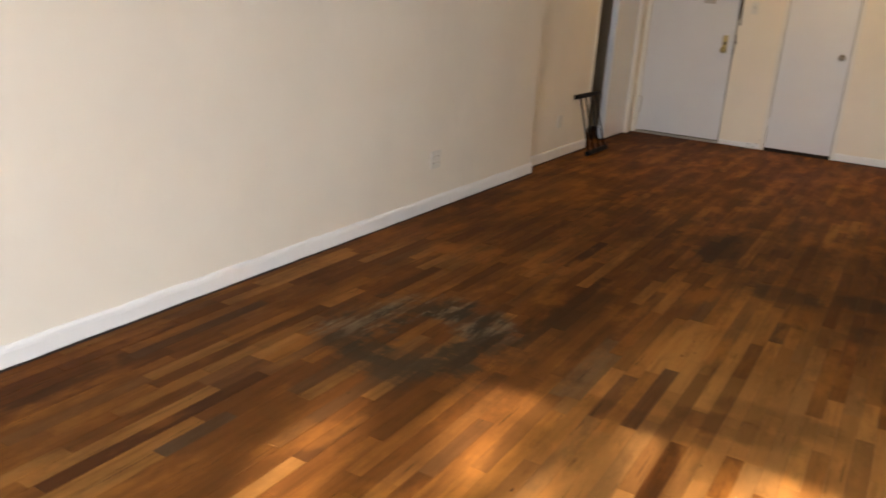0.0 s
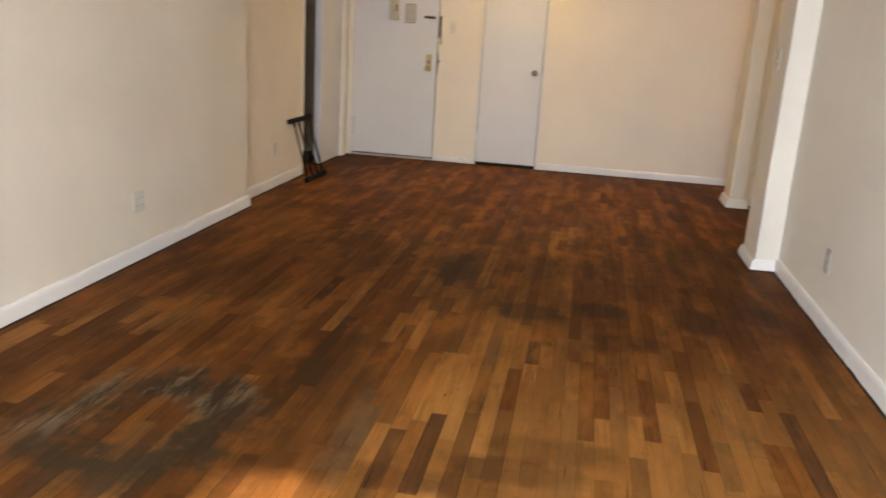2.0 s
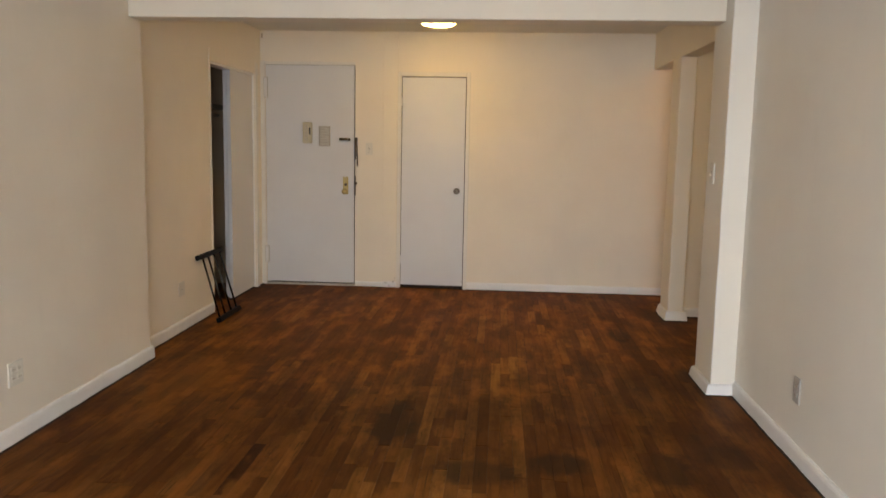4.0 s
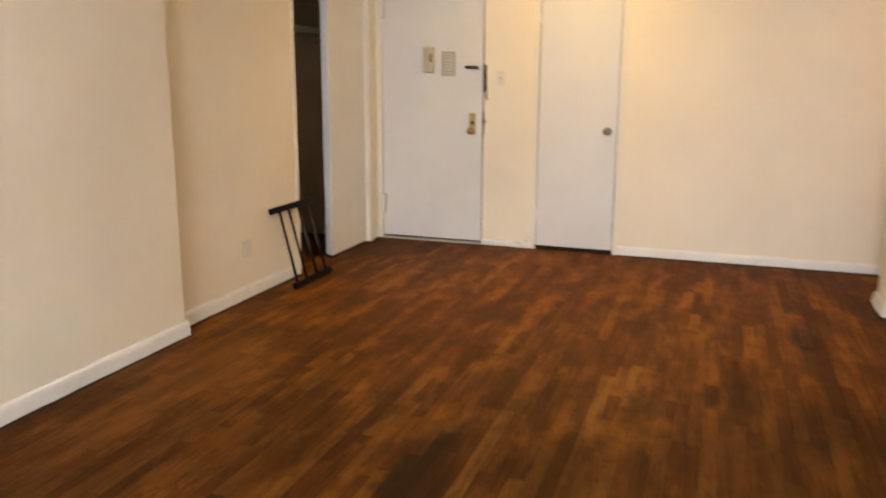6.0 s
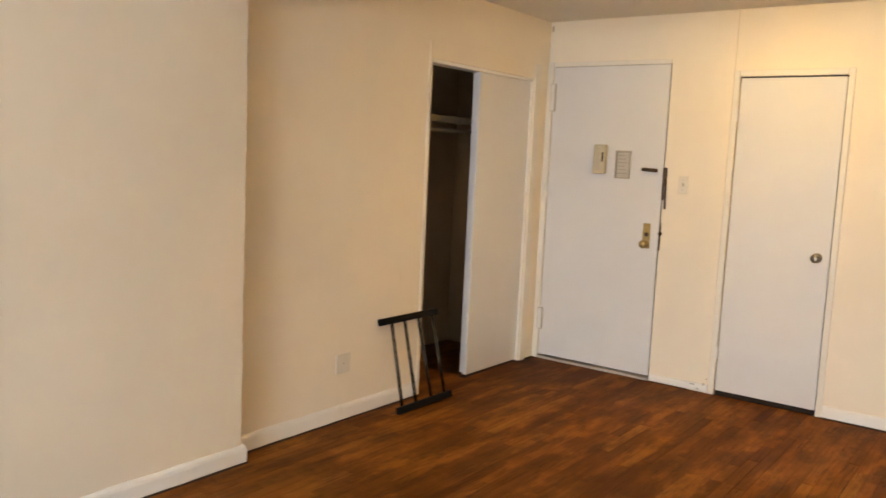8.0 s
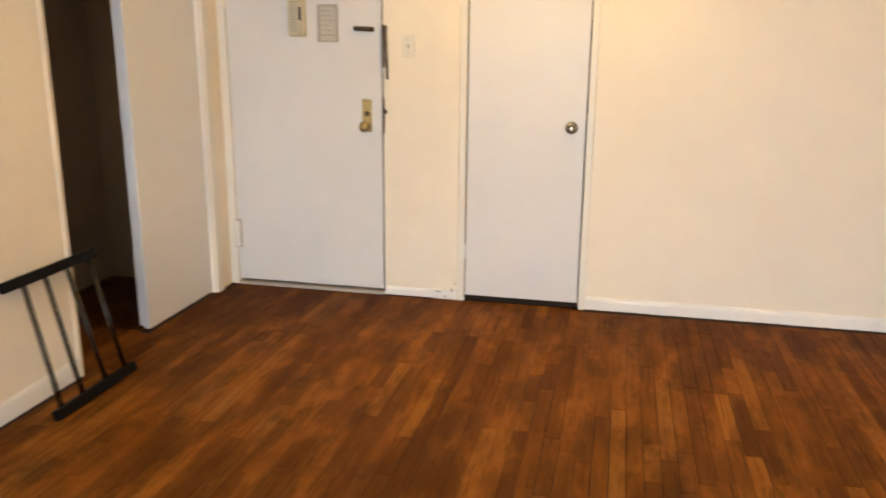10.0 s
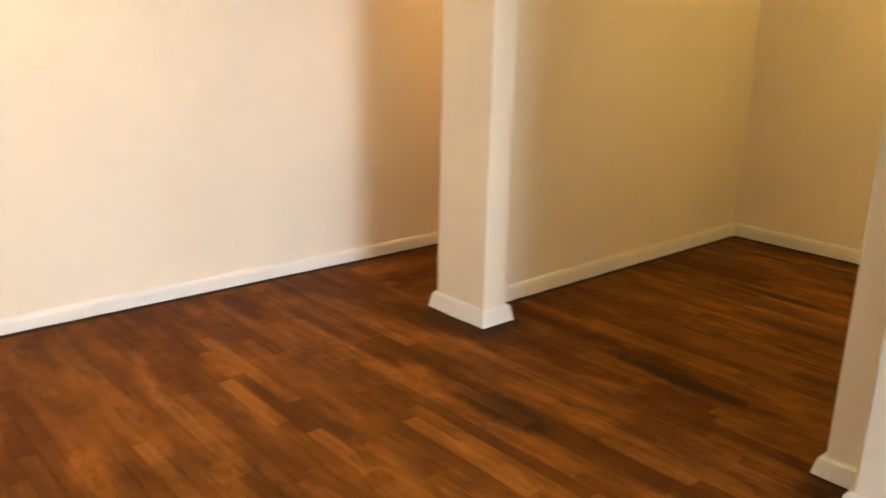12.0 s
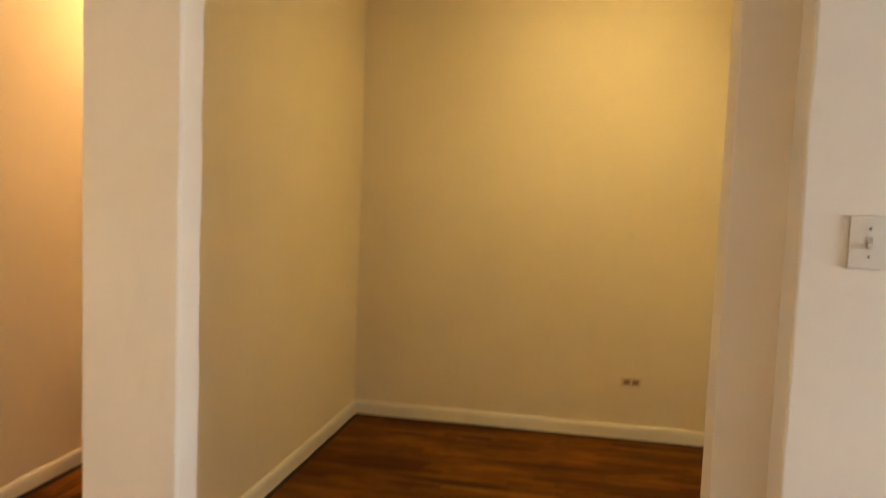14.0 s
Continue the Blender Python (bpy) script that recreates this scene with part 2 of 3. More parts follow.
WOOD_TONES = [(0.0, (0.078, 0.0230, 0.0052)), (0.15, (0.110, 0.0338, 0.0073)), (0.40, (0.152, 0.0495, 0.0098)),
              (0.72, (0.194, 0.0665, 0.0130)), (0.93, (0.232, 0.0855, 0.0172)), (1.0, (0.290, 0.118, 0.0265))]
DARK_SPOTS = [(1.78, -3.74, 0.13, 0.40, 1.0), (2.23, -4.34, 0.22, 0.15, 0.9), (2.60, -4.22, 0.15, 0.14, 0.9), (3.06, -4.22, 0.15, 0.22, 0.9),
          (2.70, -4.66, 0.22, 0.14, 0.66), (2.30, -5.86, 0.26, 0.10, 0.6), (3.895, -1.95, 0.06, 0.50, 1.0), (3.21, -1.68, 0.10, 0.24, 0.85),
          (5.10, -1.72, 0.045, 0.38, 0.9), (4.735, -2.0, 0.045, 0.34, 0.9),
          (3.72, -1.16, 0.16, 0.07, 0.9), (3.62, -2.66, 0.16, 0.12, 0.9), (2.87, -2.64, 0.14, 0.20, 0.55), (3.38, -4.04, 0.14, 0.20, 0.6),
          (1.50, -5.20, 0.10, 0.55, 0.6), (2.42, -5.71, 0.30, 0.10, 0.5), (0.06, -0.16, 0.10, 0.12, 0.8), (0.85, -6.3, 0.95, 1.35, 0.36), (1.55, -5.6, 0.22, 0.75, 0.62), (2.05, -6.0, 0.30, 0.09, 0.4), (3.50, -2.80, 0.12, 0.30, 0.85), (3.62, -1.0, 0.10, 0.28, 0.6), (3.21, -3.00, 0.22, 0.36, 0.45)]
# single strips that stand out: x, both ends in y, kind
MARKED = [(0.82, -7.38, -6.52, "walnut"), (0.37, -7.23, -6.72, "walnut"), (1.29, -6.86, -6.52, "walnut"), (0.95, -7.08, -6.79, "grey"),
          (1.73, -6.02, -5.42, "grey"), (1.79, -6.00, -5.55, "grey"), (2.98, -5.79, -5.48, "walnut"), (1.47, -5.75, -4.71, "walnut"),
          (1.23, -4.68, -4.13, "walnut"), (1.79, -4.08, -3.42, "walnut"),
          (1.80, -5.00, -4.49, "pale"), (1.97, -5.62, -4.98, "pale"), (2.03, -5.55, -4.98, "pale"), (2.30, -5.38, -5.00, "pale"),
          (2.61, -5.71, -5.42, "pale"), (2.70, -5.67, -5.36, "pale"), (2.18, -3.78, -3.39, "light"), (3.20, -3.59, -3.05, "light"),
          (1.40, -3.94, -3.29, "light"), (2.57, -1.33, -0.93, "light"), (2.92, -1.89, -1.56, "light"), (3.47, -1.50, -1.18, "light"),
          (2.67, -1.74, -1.43, "light"), (3.30, -2.37, -2.04, "light")]

CREAM = paint("cream_wall_paint", (0.85, 0.772, 0.655))
# wall colour shifted cooler than the cream to carry the window's daylight
DAYLIT_PAINT = paint("daylit_wall_paint", (0.83, 0.78, 0.70))
PALE = paint("pale_column_paint", (0.84, 0.785, 0.695))
WHITE = paint("white_gloss_paint", (0.76, 0.745, 0.73), 0.38, 0.05, (0.42, 0.38, 0.33), 0.3)
DOOR_WHITE = paint("white_door_paint", (0.715, 0.715, 0.725), 0.42, 0.05, (0.45, 0.41, 0.37), 0.12)
TRIM_WHITE = paint("thick_old_trim_paint", (0.86, 0.845, 0.82), 0.4, 0.08, (0.30, 0.25, 0.19), 0.5)
CASING = paint("old_casing_paint", (0.80, 0.765, 0.70), 0.42, 0.07, (0.32, 0.26, 0.19), 0.4)
CEILING_PAINT = paint("ceiling_paint", (0.80, 0.75, 0.66), 0.7, 0.08, (0.42, 0.36, 0.28), 0.3)
# dull closet colour, darkened for the shade inside the unlit closet
CLOSET_PAINT = paint("shaded_closet_paint", (0.52, 0.40, 0.265), 0.8, 0.2, (0.15, 0.12, 0.08), 0.4)
PLASTIC = plain("ivory_plastic", (0.70, 0.66, 0.58), 0.35, 0.0, 20.0, 0.06)
# ivory darkened to show a plate that gets only grazing light
SHADED_PLASTIC = plain("shaded_ivory_plastic", (0.44, 0.41, 0.375), 0.4, 0.0, 20.0, 0.1)
AGED_PLASTIC = plain("aged_plastic", (0.66, 0.58, 0.46), 0.4, 0.0, 20.0, 0.08)
BROWN_PLASTIC = plain("brown_plastic", (0.26, 0.18, 0.095), 0.4, 0.0, 20.0, 0.1)
CHIME = plain("yellowed_plastic", (0.54, 0.48, 0.34), 0.4, 0.0, 20.0, 0.15)
GREY_PLATE = plain("dull_grey_metal", (0.42, 0.39, 0.34), 0.5, 0.3, 30.0, 0.25)
BRASS = plain("tarnished_brass", (0.42, 0.31, 0.14), 0.38, 1.0, 60.0, 0.4)
STEEL = plain("scratched_steel", (0.30, 0.27, 0.24), 0.28, 1.0, 60.0, 0.3)
BRONZE = plain("worn_brown_metal", (0.085, 0.055, 0.032), 0.45, 0.6, 60.0, 0.5)
DARK = plain("dark_slot", (0.015, 0.012, 0.01), 0.6)
BLACK = plain("black_lacquer", (0.004, 0.003, 0.0025), 0.55, 0.0, 30.0, 0.3)
BLACK.node_tree.nodes["Principled BSDF"].inputs["Specular IOR Level"].default_value = 0.1
SPINDLE = plain("black_gloss_lacquer", (0.010, 0.007, 0.004), 0.25, 0.0, 30.0, 0.3)
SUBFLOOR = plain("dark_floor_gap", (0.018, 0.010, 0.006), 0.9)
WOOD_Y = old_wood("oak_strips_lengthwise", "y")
WOOD_MARKED = {kind: old_wood(f"oak_strip_{kind}", "y", tone) for kind, tone in (
    ("walnut", (0.058, 0.018, 0.006)), ("grey", (0.082, 0.050, 0.028)), ("pale", (0.310, 0.128, 0.031)), ("light", (0.225, 0.083, 0.0175)))}
WOOD_X = old_wood("oak_strips_crosswise", "x")
SHELF = plain("shelf_paint", (0.50, 0.45, 0.37), 0.6)
SADDLE = paint("scuffed_saddle_paint", (0.50, 0.47, 0.43), 0.5, 0.3, (0.12, 0.09, 0.06), 0.4)
NOTICE = plain("faded_notice", (0.50, 0.47, 0.42), 0.6, 0.0, 25.0, 0.08)
NOTICE_EDGE = plain("notice_edge", (0.40, 0.365, 0.31), 0.6, 0.0, 25.0, 0.1)
GLASS = Nodes("window_glass")
GLASS.shader.inputs["Transmission Weight"].default_value = 1.0
GLASS = GLASS.done((1.0, 1.0, 1.0), 0.02)
LEAF = plain("leaf_green", (0.06, 0.10, 0.03), 0.6)
BARK = plain("bark", (0.12, 0.09, 0.06), 0.9)
EARTH = plain("street_ground", (0.10, 0.095, 0.085), 0.9, 0.0, 3.0)


# ---- building helpers ----
def add_box(bm, x0, x1, y0, y1, z0, z1, bevel=0.0, segments=2):
    made = bmesh.ops.create_cube(bm, size=1.0, matrix=Matrix.Translation(((x0 + x1) / 2, (y0 + y1) / 2, (z0 + z1) / 2))
                                 @ Matrix.Diagonal((x1 - x0, y1 - y0, z1 - z0, 1)))
    if bevel:
        edges = list({e for v in made["verts"] for e in v.link_edges})
        bmesh.ops.bevel(bm, geom=edges, offset=bevel, segments=segments, profile=0.6, affect="EDGES")
    return bm


def boxes(*rows, bevel=0.0, segments=2):
    bm = bmesh.new()
    for row in rows:
        add_box(bm, *row, bevel=bevel, segments=segments)
    return bm


def wavy_post(x0, x1, y0, y1, z0, z1, bevel):
    """A plastered post whose corners wander by a millimetre or two."""
    bm = boxes((x0, x1, y0, y1, z0, z1))
    uprights = [e for e in bm.edges if abs(e.verts[0].co.z - e.verts[1].co.z) > 0.5]
    bmesh.ops.bevel(bm, geom=uprights, offset=bevel, segments=3, profile=0.6, affect="EDGES")
    uprights = [e for e in bm.edges if abs(e.verts[0].co.z - e.verts[1].co.z) > 0.5]
    bmesh.ops.subdivide_edges(bm, edges=uprights, cuts=40, use_grid_fill=True)
    for v in bm.verts:
        v.co.x += noise.noise(v.co * 6.0) * 0.0022 + noise.noise(v.co * 23.0) * 0.0008
        v.co.y += noise.noise(v.co * 6.0 + Vector((5, 3, 1))) * 0.0022 + noise.noise(v.co * 23.0 + Vector((5, 3, 1))) * 0.0008
    return bm


def turned(profile, axis="z", steps=24):
    """A turned body from (radius, height) pairs along an axis."""
    bm = bmesh.new()
    rings = []
    for r, h in profile:
        ring = []
        for k in range(steps):
            a = 2 * math.pi * k / steps
            u, v = r * math.cos(a), r * math.sin(a)
            ring.append(bm.verts.new({"z": (u, v, h), "y": (u, -h, v), "x": (h, u, v)}[axis]))
        rings.append(ring)
    for a, b in zip(rings, rings[1:]):
        for k in range(steps):
            bm.faces.new((a[k], a[(k + 1) % steps], b[(k + 1) % steps], b[k]))
    bm.faces.new(rings[0][::-1])
    bm.faces.new(rings[-1])
    bmesh.ops.recalc_face_normals(bm, faces=bm.faces)
    return bm


def rod(bm, a, b, radius, steps=12):
    a, b = Vector(a), Vector(b)
    m = Matrix.Translation((a + b) / 2) @ (b - a).to_track_quat("Z", "Y").to_matrix().to_4x4()
    bmesh.ops.create_cone(bm, cap_ends=True, segments=steps, radius1=radius, radius2=radius, depth=(b - a).length, matrix=m)
    return bm


def link(name, bm, material, smooth=False):
    data = bpy.data.meshes.new(name)
    bm.to_mesh(data)
    bm.free()
    data.materials.append(material)
    if smooth:
        data.shade_smooth()
    return new(name, data)


def part(name, bm, material, parent, label="", smooth=False):
    ob = link(name, bm, material, smooth)
    ob.parent = parent
    return tagged(ob, label)


def structure(name, bm, material, label, category):
    return tagged(link(name, bm, material), label, category, kind="structure")


def slab(outline, z0, z1):
    """A level slab over an outline of corners."""
    bm = bmesh.new()
    low = [bm.verts.new((x, y, z0)) for x, y in outline]
    high = [bm.verts.new((x, y, z1)) for x, y in outline]
    bm.faces.new(low[::-1])
    bm.faces.new(high)
    for k in range(len(outline)):
        j = (k + 1) % len(outline)
        bm.faces.new((low[k], low[j], high[j], high[k]))
    bmesh.ops.recalc_face_normals(bm, faces=bm.faces)
    return bm


def moved(bm, m):
    bm.transform(m)
    return bm


# ---- the shell of the rooms ----
TOP = 2.42
FOOTPRINT = ((-0.10, -9.75), (3.81, -9.75), (3.81, -3.5), (6.1, -3.5), (6.1, 0.25), (-0.80, 0.25), (-0.80, -1.75), (-0.10, -1.75))
structure("wall_far", boxes(
    (-0.75, 0.045, 0, 0.15, 0, TOP), (0.045, 0.910, 0, 0.15, 2.108, TOP), (0.910, 1.352, 0, 0.15, 0, TOP),
    (1.352, 1.962, 0, 0.15, 2.012, TOP), (1.962, 6.1, 0, 0.15, 0, TOP)), CREAM,
    "cream painted plaster wall with two doors in it", "wall")
# unseen panel, coloured near black so that the door gaps stay dark
structure("wall_behind_doors", boxes((-0.75, 2.3, 0.151, 0.25, 0, TOP)), DARK, "near-black panel added behind the doors, gap shade in its colour", "wall")
structure("wall_closet", boxes(
    (-0.10, 0, -2.785, -1.365, 0, TOP), (-0.10, 0, -1.365, -0.20, 2.005, TOP), (-0.10, 0, -0.20, -0.0005, 0, TOP)), CREAM,
    "cream painted wall with a closet opening", "wall")
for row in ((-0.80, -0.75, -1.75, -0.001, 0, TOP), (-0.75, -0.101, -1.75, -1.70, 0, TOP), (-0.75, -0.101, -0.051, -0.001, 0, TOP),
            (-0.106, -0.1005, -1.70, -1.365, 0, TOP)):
    structure("closet_wall", boxes(row), CLOSET_PAINT, "closet wall, the unlit inside put into its dull paint", "wall")
structure("wall_left", boxes((-0.10, 0.10, -9.6, -2.786, 0, TOP), bevel=0.006), CREAM,
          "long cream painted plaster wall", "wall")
# the cool daylight on this wall is put into its paint colour
structure("wall_right", boxes((3.66, 3.81, -9.6, -2.90, 0, TOP)), DAYLIT_PAINT, "plaster wall beside the column, cool daylight put into its paint", "wall")
structure("wall_right_end", boxes((3.66, 3.81, -2.8995, -2.585, 0, TOP), bevel=0.005), CREAM, "cream plaster end of the wall behind the column", "wall")
structure("column_near", wavy_post(3.525, 3.665, -3.09, -2.72, 0, TOP, 0.009), PALE, "square plaster column painted pale cream", "column")
structure("column_far", wavy_post(3.68, 3.81, -1.12, -0.81, 0, 2.105, 0.014), CREAM,
          "plaster wall end with rounded painted corners", "column")
structure("wall_over_openings", boxes((3.68, 3.8095, -2.584, -0.0005, 2.10, TOP)), CREAM, "cream plaster above the openings to hall and alcove", "wall")
structure("wall_alcove_side", boxes((3.8105, 5.999, -0.95, -0.84, 0, TOP)), CREAM, "cream plaster wall between hall and alcove", "wall")
structure("wall_alcove_back", boxes((6.0, 6.1, -3.5, -0.0005, 0, TOP)), CREAM, "cream plaster back wall of the alcove", "wall")
structure("wall_alcove_near", boxes((3.8105, 5.9995, -3.5, -3.4, 0, TOP)), CREAM, "cream plaster wall of the alcove", "wall")
structure("wall_window", boxes(
    (-0.10, 1.00, -9.75, -9.601, -0.02, TOP), (3.35, 3.81, -9.75, -9.601, -0.02, TOP), (1.00, 3.35, -9.75, -9.601, 1.85, TOP),
    (1.00, 3.35, -9.75, -9.601, -0.02, 0.50)), CREAM, "cream plaster wall with a wide window", "wall")
structure("ceiling", slab(FOOTPRINT, TOP + 0.0005, 2.55), CEILING_PAINT, "flat painted plaster ceiling", "ceiling")
structure("ceiling_beam", boxes((0.1005, 3.5245, -2.955, -2.777, 2.10, TOP), bevel=0.006), CREAM, "boxed plaster beam across the room", "beam")
structure("soffit_right", boxes((3.527, 3.6595, -9.6, -3.091, 2.27, TOP), bevel=0.005), DAYLIT_PAINT, "boxed plaster soffit along the wall top", "soffit")
structure("soffit_left", boxes((0.1005, 0.13, -9.6, -2.957, 2.28, TOP), bevel=0.004), CREAM, "shallow plaster soffit along the wall top", "soffit")


def baseboard(points, height=0.075, thick=0.016, inside=1, margin=0.008, flare=1.0):
    """A baseboard with a rounded top along a line of floor points; the wall lies on its left (inside=1) or right (-1)."""
    outline = [(0, 0.006), (thick * flare, 0.006), (thick, height * 0.72), (thick * 0.85, height * 0.88), (thick * 0.45, height), (0, height)]
    corners = [Vector((x, y, 0)) for x, y in points]
    pts = [corners[0]]
    for a, b in zip(corners, corners[1:]):
        count = max(1, int((b - a).length / 0.055))
        pts += [a.lerp(b, (k + 1) / count) for k in range(count)]
    bm = bmesh.new()
    rows = []
    dirs = [(b - a).normalized() for a, b in zip(pts, pts[1:])]
    for n, p in enumerate(pts):
        here = [d for d in (dirs[n - 1] if n else None, dirs[n] if n < len(dirs) else None) if d]
        normals = [Vector((d.y, -d.x, 0)) * inside for d in here]
        out = sum(normals, Vector())
        out *= 1.0 / max(0.3, out.dot(normals[0]))
        lump = noise.noise(p * 7.0) * 0.004 + noise.noise(p * 21.0) * 0.003
        rise = noise.noise(p * 5.0 + Vector((9, 0, 0))) * 0.005 + noise.noise(p * 19.0 + Vector((4, 0, 0))) * 0.004
        rows.append([bm.verts.new(p + out * (u + lump * (u > 0)) + Vector((0, 0, v + (rise if v > 0.02 else 0.0)))) for u, v in outline])
    for a, b in zip(rows, rows[1:]):
        for k in range(len(outline)):
            j = (k + 1) % len(outline)
            bm.faces.new((a[k], a[j], b[j], b[k]))
    bm.faces.new(rows[0])
    bm.faces.new(rows[-1][::-1])
    bmesh.ops.recalc_face_normals(bm, faces=bm.faces)
    ob = structure("baseboard", bm, TRIM_WHITE, "white baseboard under thick old paint", "baseboard")
    # a thin dark strip on the floor along the baseboard's foot
    dark_mark, rows = bmesh.new(), []
    for n, p in enumerate(pts):
        here = [d for d in (dirs[n - 1] if n else None, dirs[n] if n < len(dirs) else None) if d]
        normals = [Vector((d.y, -d.x, 0)) * inside for d in here]
        out = sum(normals, Vector())
        out *= 1.0 / max(0.3, out.dot(normals[0]))
        rows.append([dark_mark.verts.new(p + out * u + Vector((0, 0, v))) for u, v in ((0.002, 0.0015), (thick * flare + margin, 0.0015), (thick * flare + margin + 0.002, 0.0002))])
    for a, b in zip(rows, rows[1:]):
        for k in range(2):
            dark_mark.faces.new((a[k], a[k + 1], b[k + 1], b[k]))
    bmesh.ops.recalc_face_normals(dark_mark, faces=dark_mark.faces)
    part("dirt_line", dark_mark, SUBFLOOR, ob, "dark line on the floor along the baseboard")
    return ob


baseboard([(0.10, -9.6), (0.10, -2.786), (0.001, -2.786), (0.0, -1.389)], 0.085)
baseboard([(1.998, 0.0), (5.998, 0.0)], 0.072, margin=0.021)
baseboard([(0.915, 0.0), (1.178, 0.0)], 0.05, 0.012, margin=0.008)
baseboard([(6.0, -0.952), (6.0, -3.39)], 0.082, margin=0.016)
baseboard([(3.824, -0.95), (5.985, -0.95)], 0.082, margin=0.016)
baseboard([(5.985, -0.84), (3.83, -0.84)], 0.082)
baseboard([(3.81, -0.81), (3.68, -0.81), (3.68, -1.12), (3.81, -1.12), (3.81, -0.965)], 0.078, 0.018, margin=0.007, flare=1.5)
baseboard([(3.66, -2.70), (3.66, -2.585), (3.80, -2.585)], 0.066, 0.016, -1, margin=0.005, flare=1.5)
baseboard([(3.62, -2.72), (3.525, -2.72), (3.525, -3.09), (3.655, -3.09)], 0.066, 0.02, margin=0.005, flare=1.4)
baseboard([(3.66, -3.106), (3.66, -9.6)], 0.085, 0.016, 1)

# ---- openings: doors and closet ----
casing = lambda *rows, name="trim", label="white painted door casing": structure(name, boxes(*rows, bevel=0.004), CASING, label, "trim")
casing((0.0005, 0.045, -0.012, 0.0, 0.0, 2.14), (0.0455, 0.9095, -0.008, 0.0, 2.106, 2.135), name="door_frame_1", label="cream painted steel door frame")
casing((1.318, 1.352, -0.014, -0.0005, 0, 2.05), (1.962, 1.997, -0.014, -0.0005, 0, 2.05), (1.3525, 1.9615, -0.014, -0.0005, 2.012, 2.05))
structure("trim", boxes((0.0005, 0.010, -1.388, -1.365, 0, 2.105), (0.0005, 0.010, -1.3645, -0.2005, 2.004, 2.105), bevel=0.003), CREAM,
          "narrow cream closet casing", "trim")
casing((0.0005, 0.014, -0.2, -0.135, 0, 2.105), label="white painted closet casing")
# thin dark strips below the sliding door and towards the corner
structure("floor_track", boxes((-0.052, -0.008, -0.86, -0.213, -0.003, 0.004), (-0.001, 0.022, -0.134, -0.0005, -0.003, 0.003)), SUBFLOOR, "dark strips on the floor under the sliding door and in the corner", "threshold")
structure("door_jamb", boxes((-0.10, -0.002, -1.3645, -1.352, 0, 2.0), (-0.10, -0.002, -0.213, -0.2005, 0, 2.0), (-0.10, -0.002, -1.352, -0.213, 1.985, 2.004)),
          TRIM_WHITE, "white painted lining of the closet opening", "door jamb")
structure("wall_box", boxes((1.18, 1.317, -0.012, -0.0005, 0.0, TOP), bevel=0.004), CREAM, "shallow boxed-in pipe chase painted cream", "wall")
structure("wall_box_base", boxes((1.183, 1.316, -0.026, -0.0125, 0.012, 0.058), bevel=0.006), TRIM_WHITE, "chipped white block at the foot of the chase", "baseboard")
for x, z, w, h in ((1.20, 0.044, 0.034, 0.006), (1.285, 0.052, 0.010, 0.014), (1.30, 0.088, 0.007, 0.010), (1.245, 0.020, 0.018, 0.005)):
    chip = structure("paint_chip", boxes((x, x + w, -0.029 if z < 0.06 else -0.0135, -0.0255 if z < 0.06 else -0.0118, z, z + h)), GREY_PLATE,
                     "dark chip in the white paint", "paint chip")
structure("paint_chip", boxes((0.012, 0.024, -0.004, -0.0005, 2.352, 2.392), bevel=0.001), CLOSET_PAINT, "small dark stain on the wall below the ceiling", "paint chip")
flake = bmesh.new()
for k in range(7):
    u = k / 6
    for v in (0.0, 1.0):
        flake.verts.new((3.5035 - 0.010 * u * u, -2.905 - 0.022 * u - 0.004 * v, 0.064 + 0.014 * math.sin(math.pi * u) * v + 0.004 * u))
flake.verts.ensure_lookup_table()
for k in range(6):
    flake.faces.new((flake.verts[2 * k], flake.verts[2 * k + 2], flake.verts[2 * k + 3], flake.verts[2 * k + 1]))
bmesh.ops.solidify(flake, geom=flake.faces[:], thickness=0.0012)
structure("paint_flake", flake, TRIM_WHITE, "curled flake of white paint on the column base", "paint chip")
structure("door_saddle", boxes((0.046, 0.907, -0.022, 0.05, 0.001, 0.018), bevel=0.005), SADDLE, "worn greyish white door saddle", "threshold")

door = structure("door_1", boxes((0.047, 0.901, 0.004, 0.048, 0.030, 2.1045), bevel=0.003), DOOR_WHITE,
                 "closed white flush entry door with old locks", "door")
chime = part("viewer_box", boxes((0.412, 0.500, -0.044, 0.003, 1.372, 1.572), bevel=0.014, segments=3), CHIME, door, "yellowed plastic door viewer box")
part("slot", boxes((0.474, 0.488, -0.047, -0.040, 1.455, 1.520), bevel=0.002), DARK, chime, "dark slot")
part("grille", boxes(*[(0.428, 0.462, -0.0455, -0.043, 1.40 + 0.014 * k, 1.407 + 0.014 * k) for k in range(11)]), GREY_PLATE, chime)
notice = part("notice_frame", boxes((0.562, 0.572, -0.010, 0.003, 1.348, 1.536), (0.660, 0.670, -0.010, 0.003, 1.348, 1.536),
                                    (0.572, 0.660, -0.010, 0.003, 1.520, 1.536), (0.572, 0.660, -0.010, 0.003, 1.348, 1.358)), NOTICE_EDGE, door,
              "small grey notice holder")
part("card", boxes((0.573, 0.659, -0.003, 0.003, 1.359, 1.519)), NOTICE, notice, "faded card")
part("text_line", boxes(*[(0.58, 0.65 - 0.012 * (k % 3), -0.004, -0.0028, 1.38 + 0.024 * k, 1.387 + 0.024 * k) for k in range(6)]), NOTICE_EDGE, notice)
bolt = bmesh.new()
rod(bolt, (0.762, -0.014, 1.417), (0.866, -0.014, 1.413), 0.012)
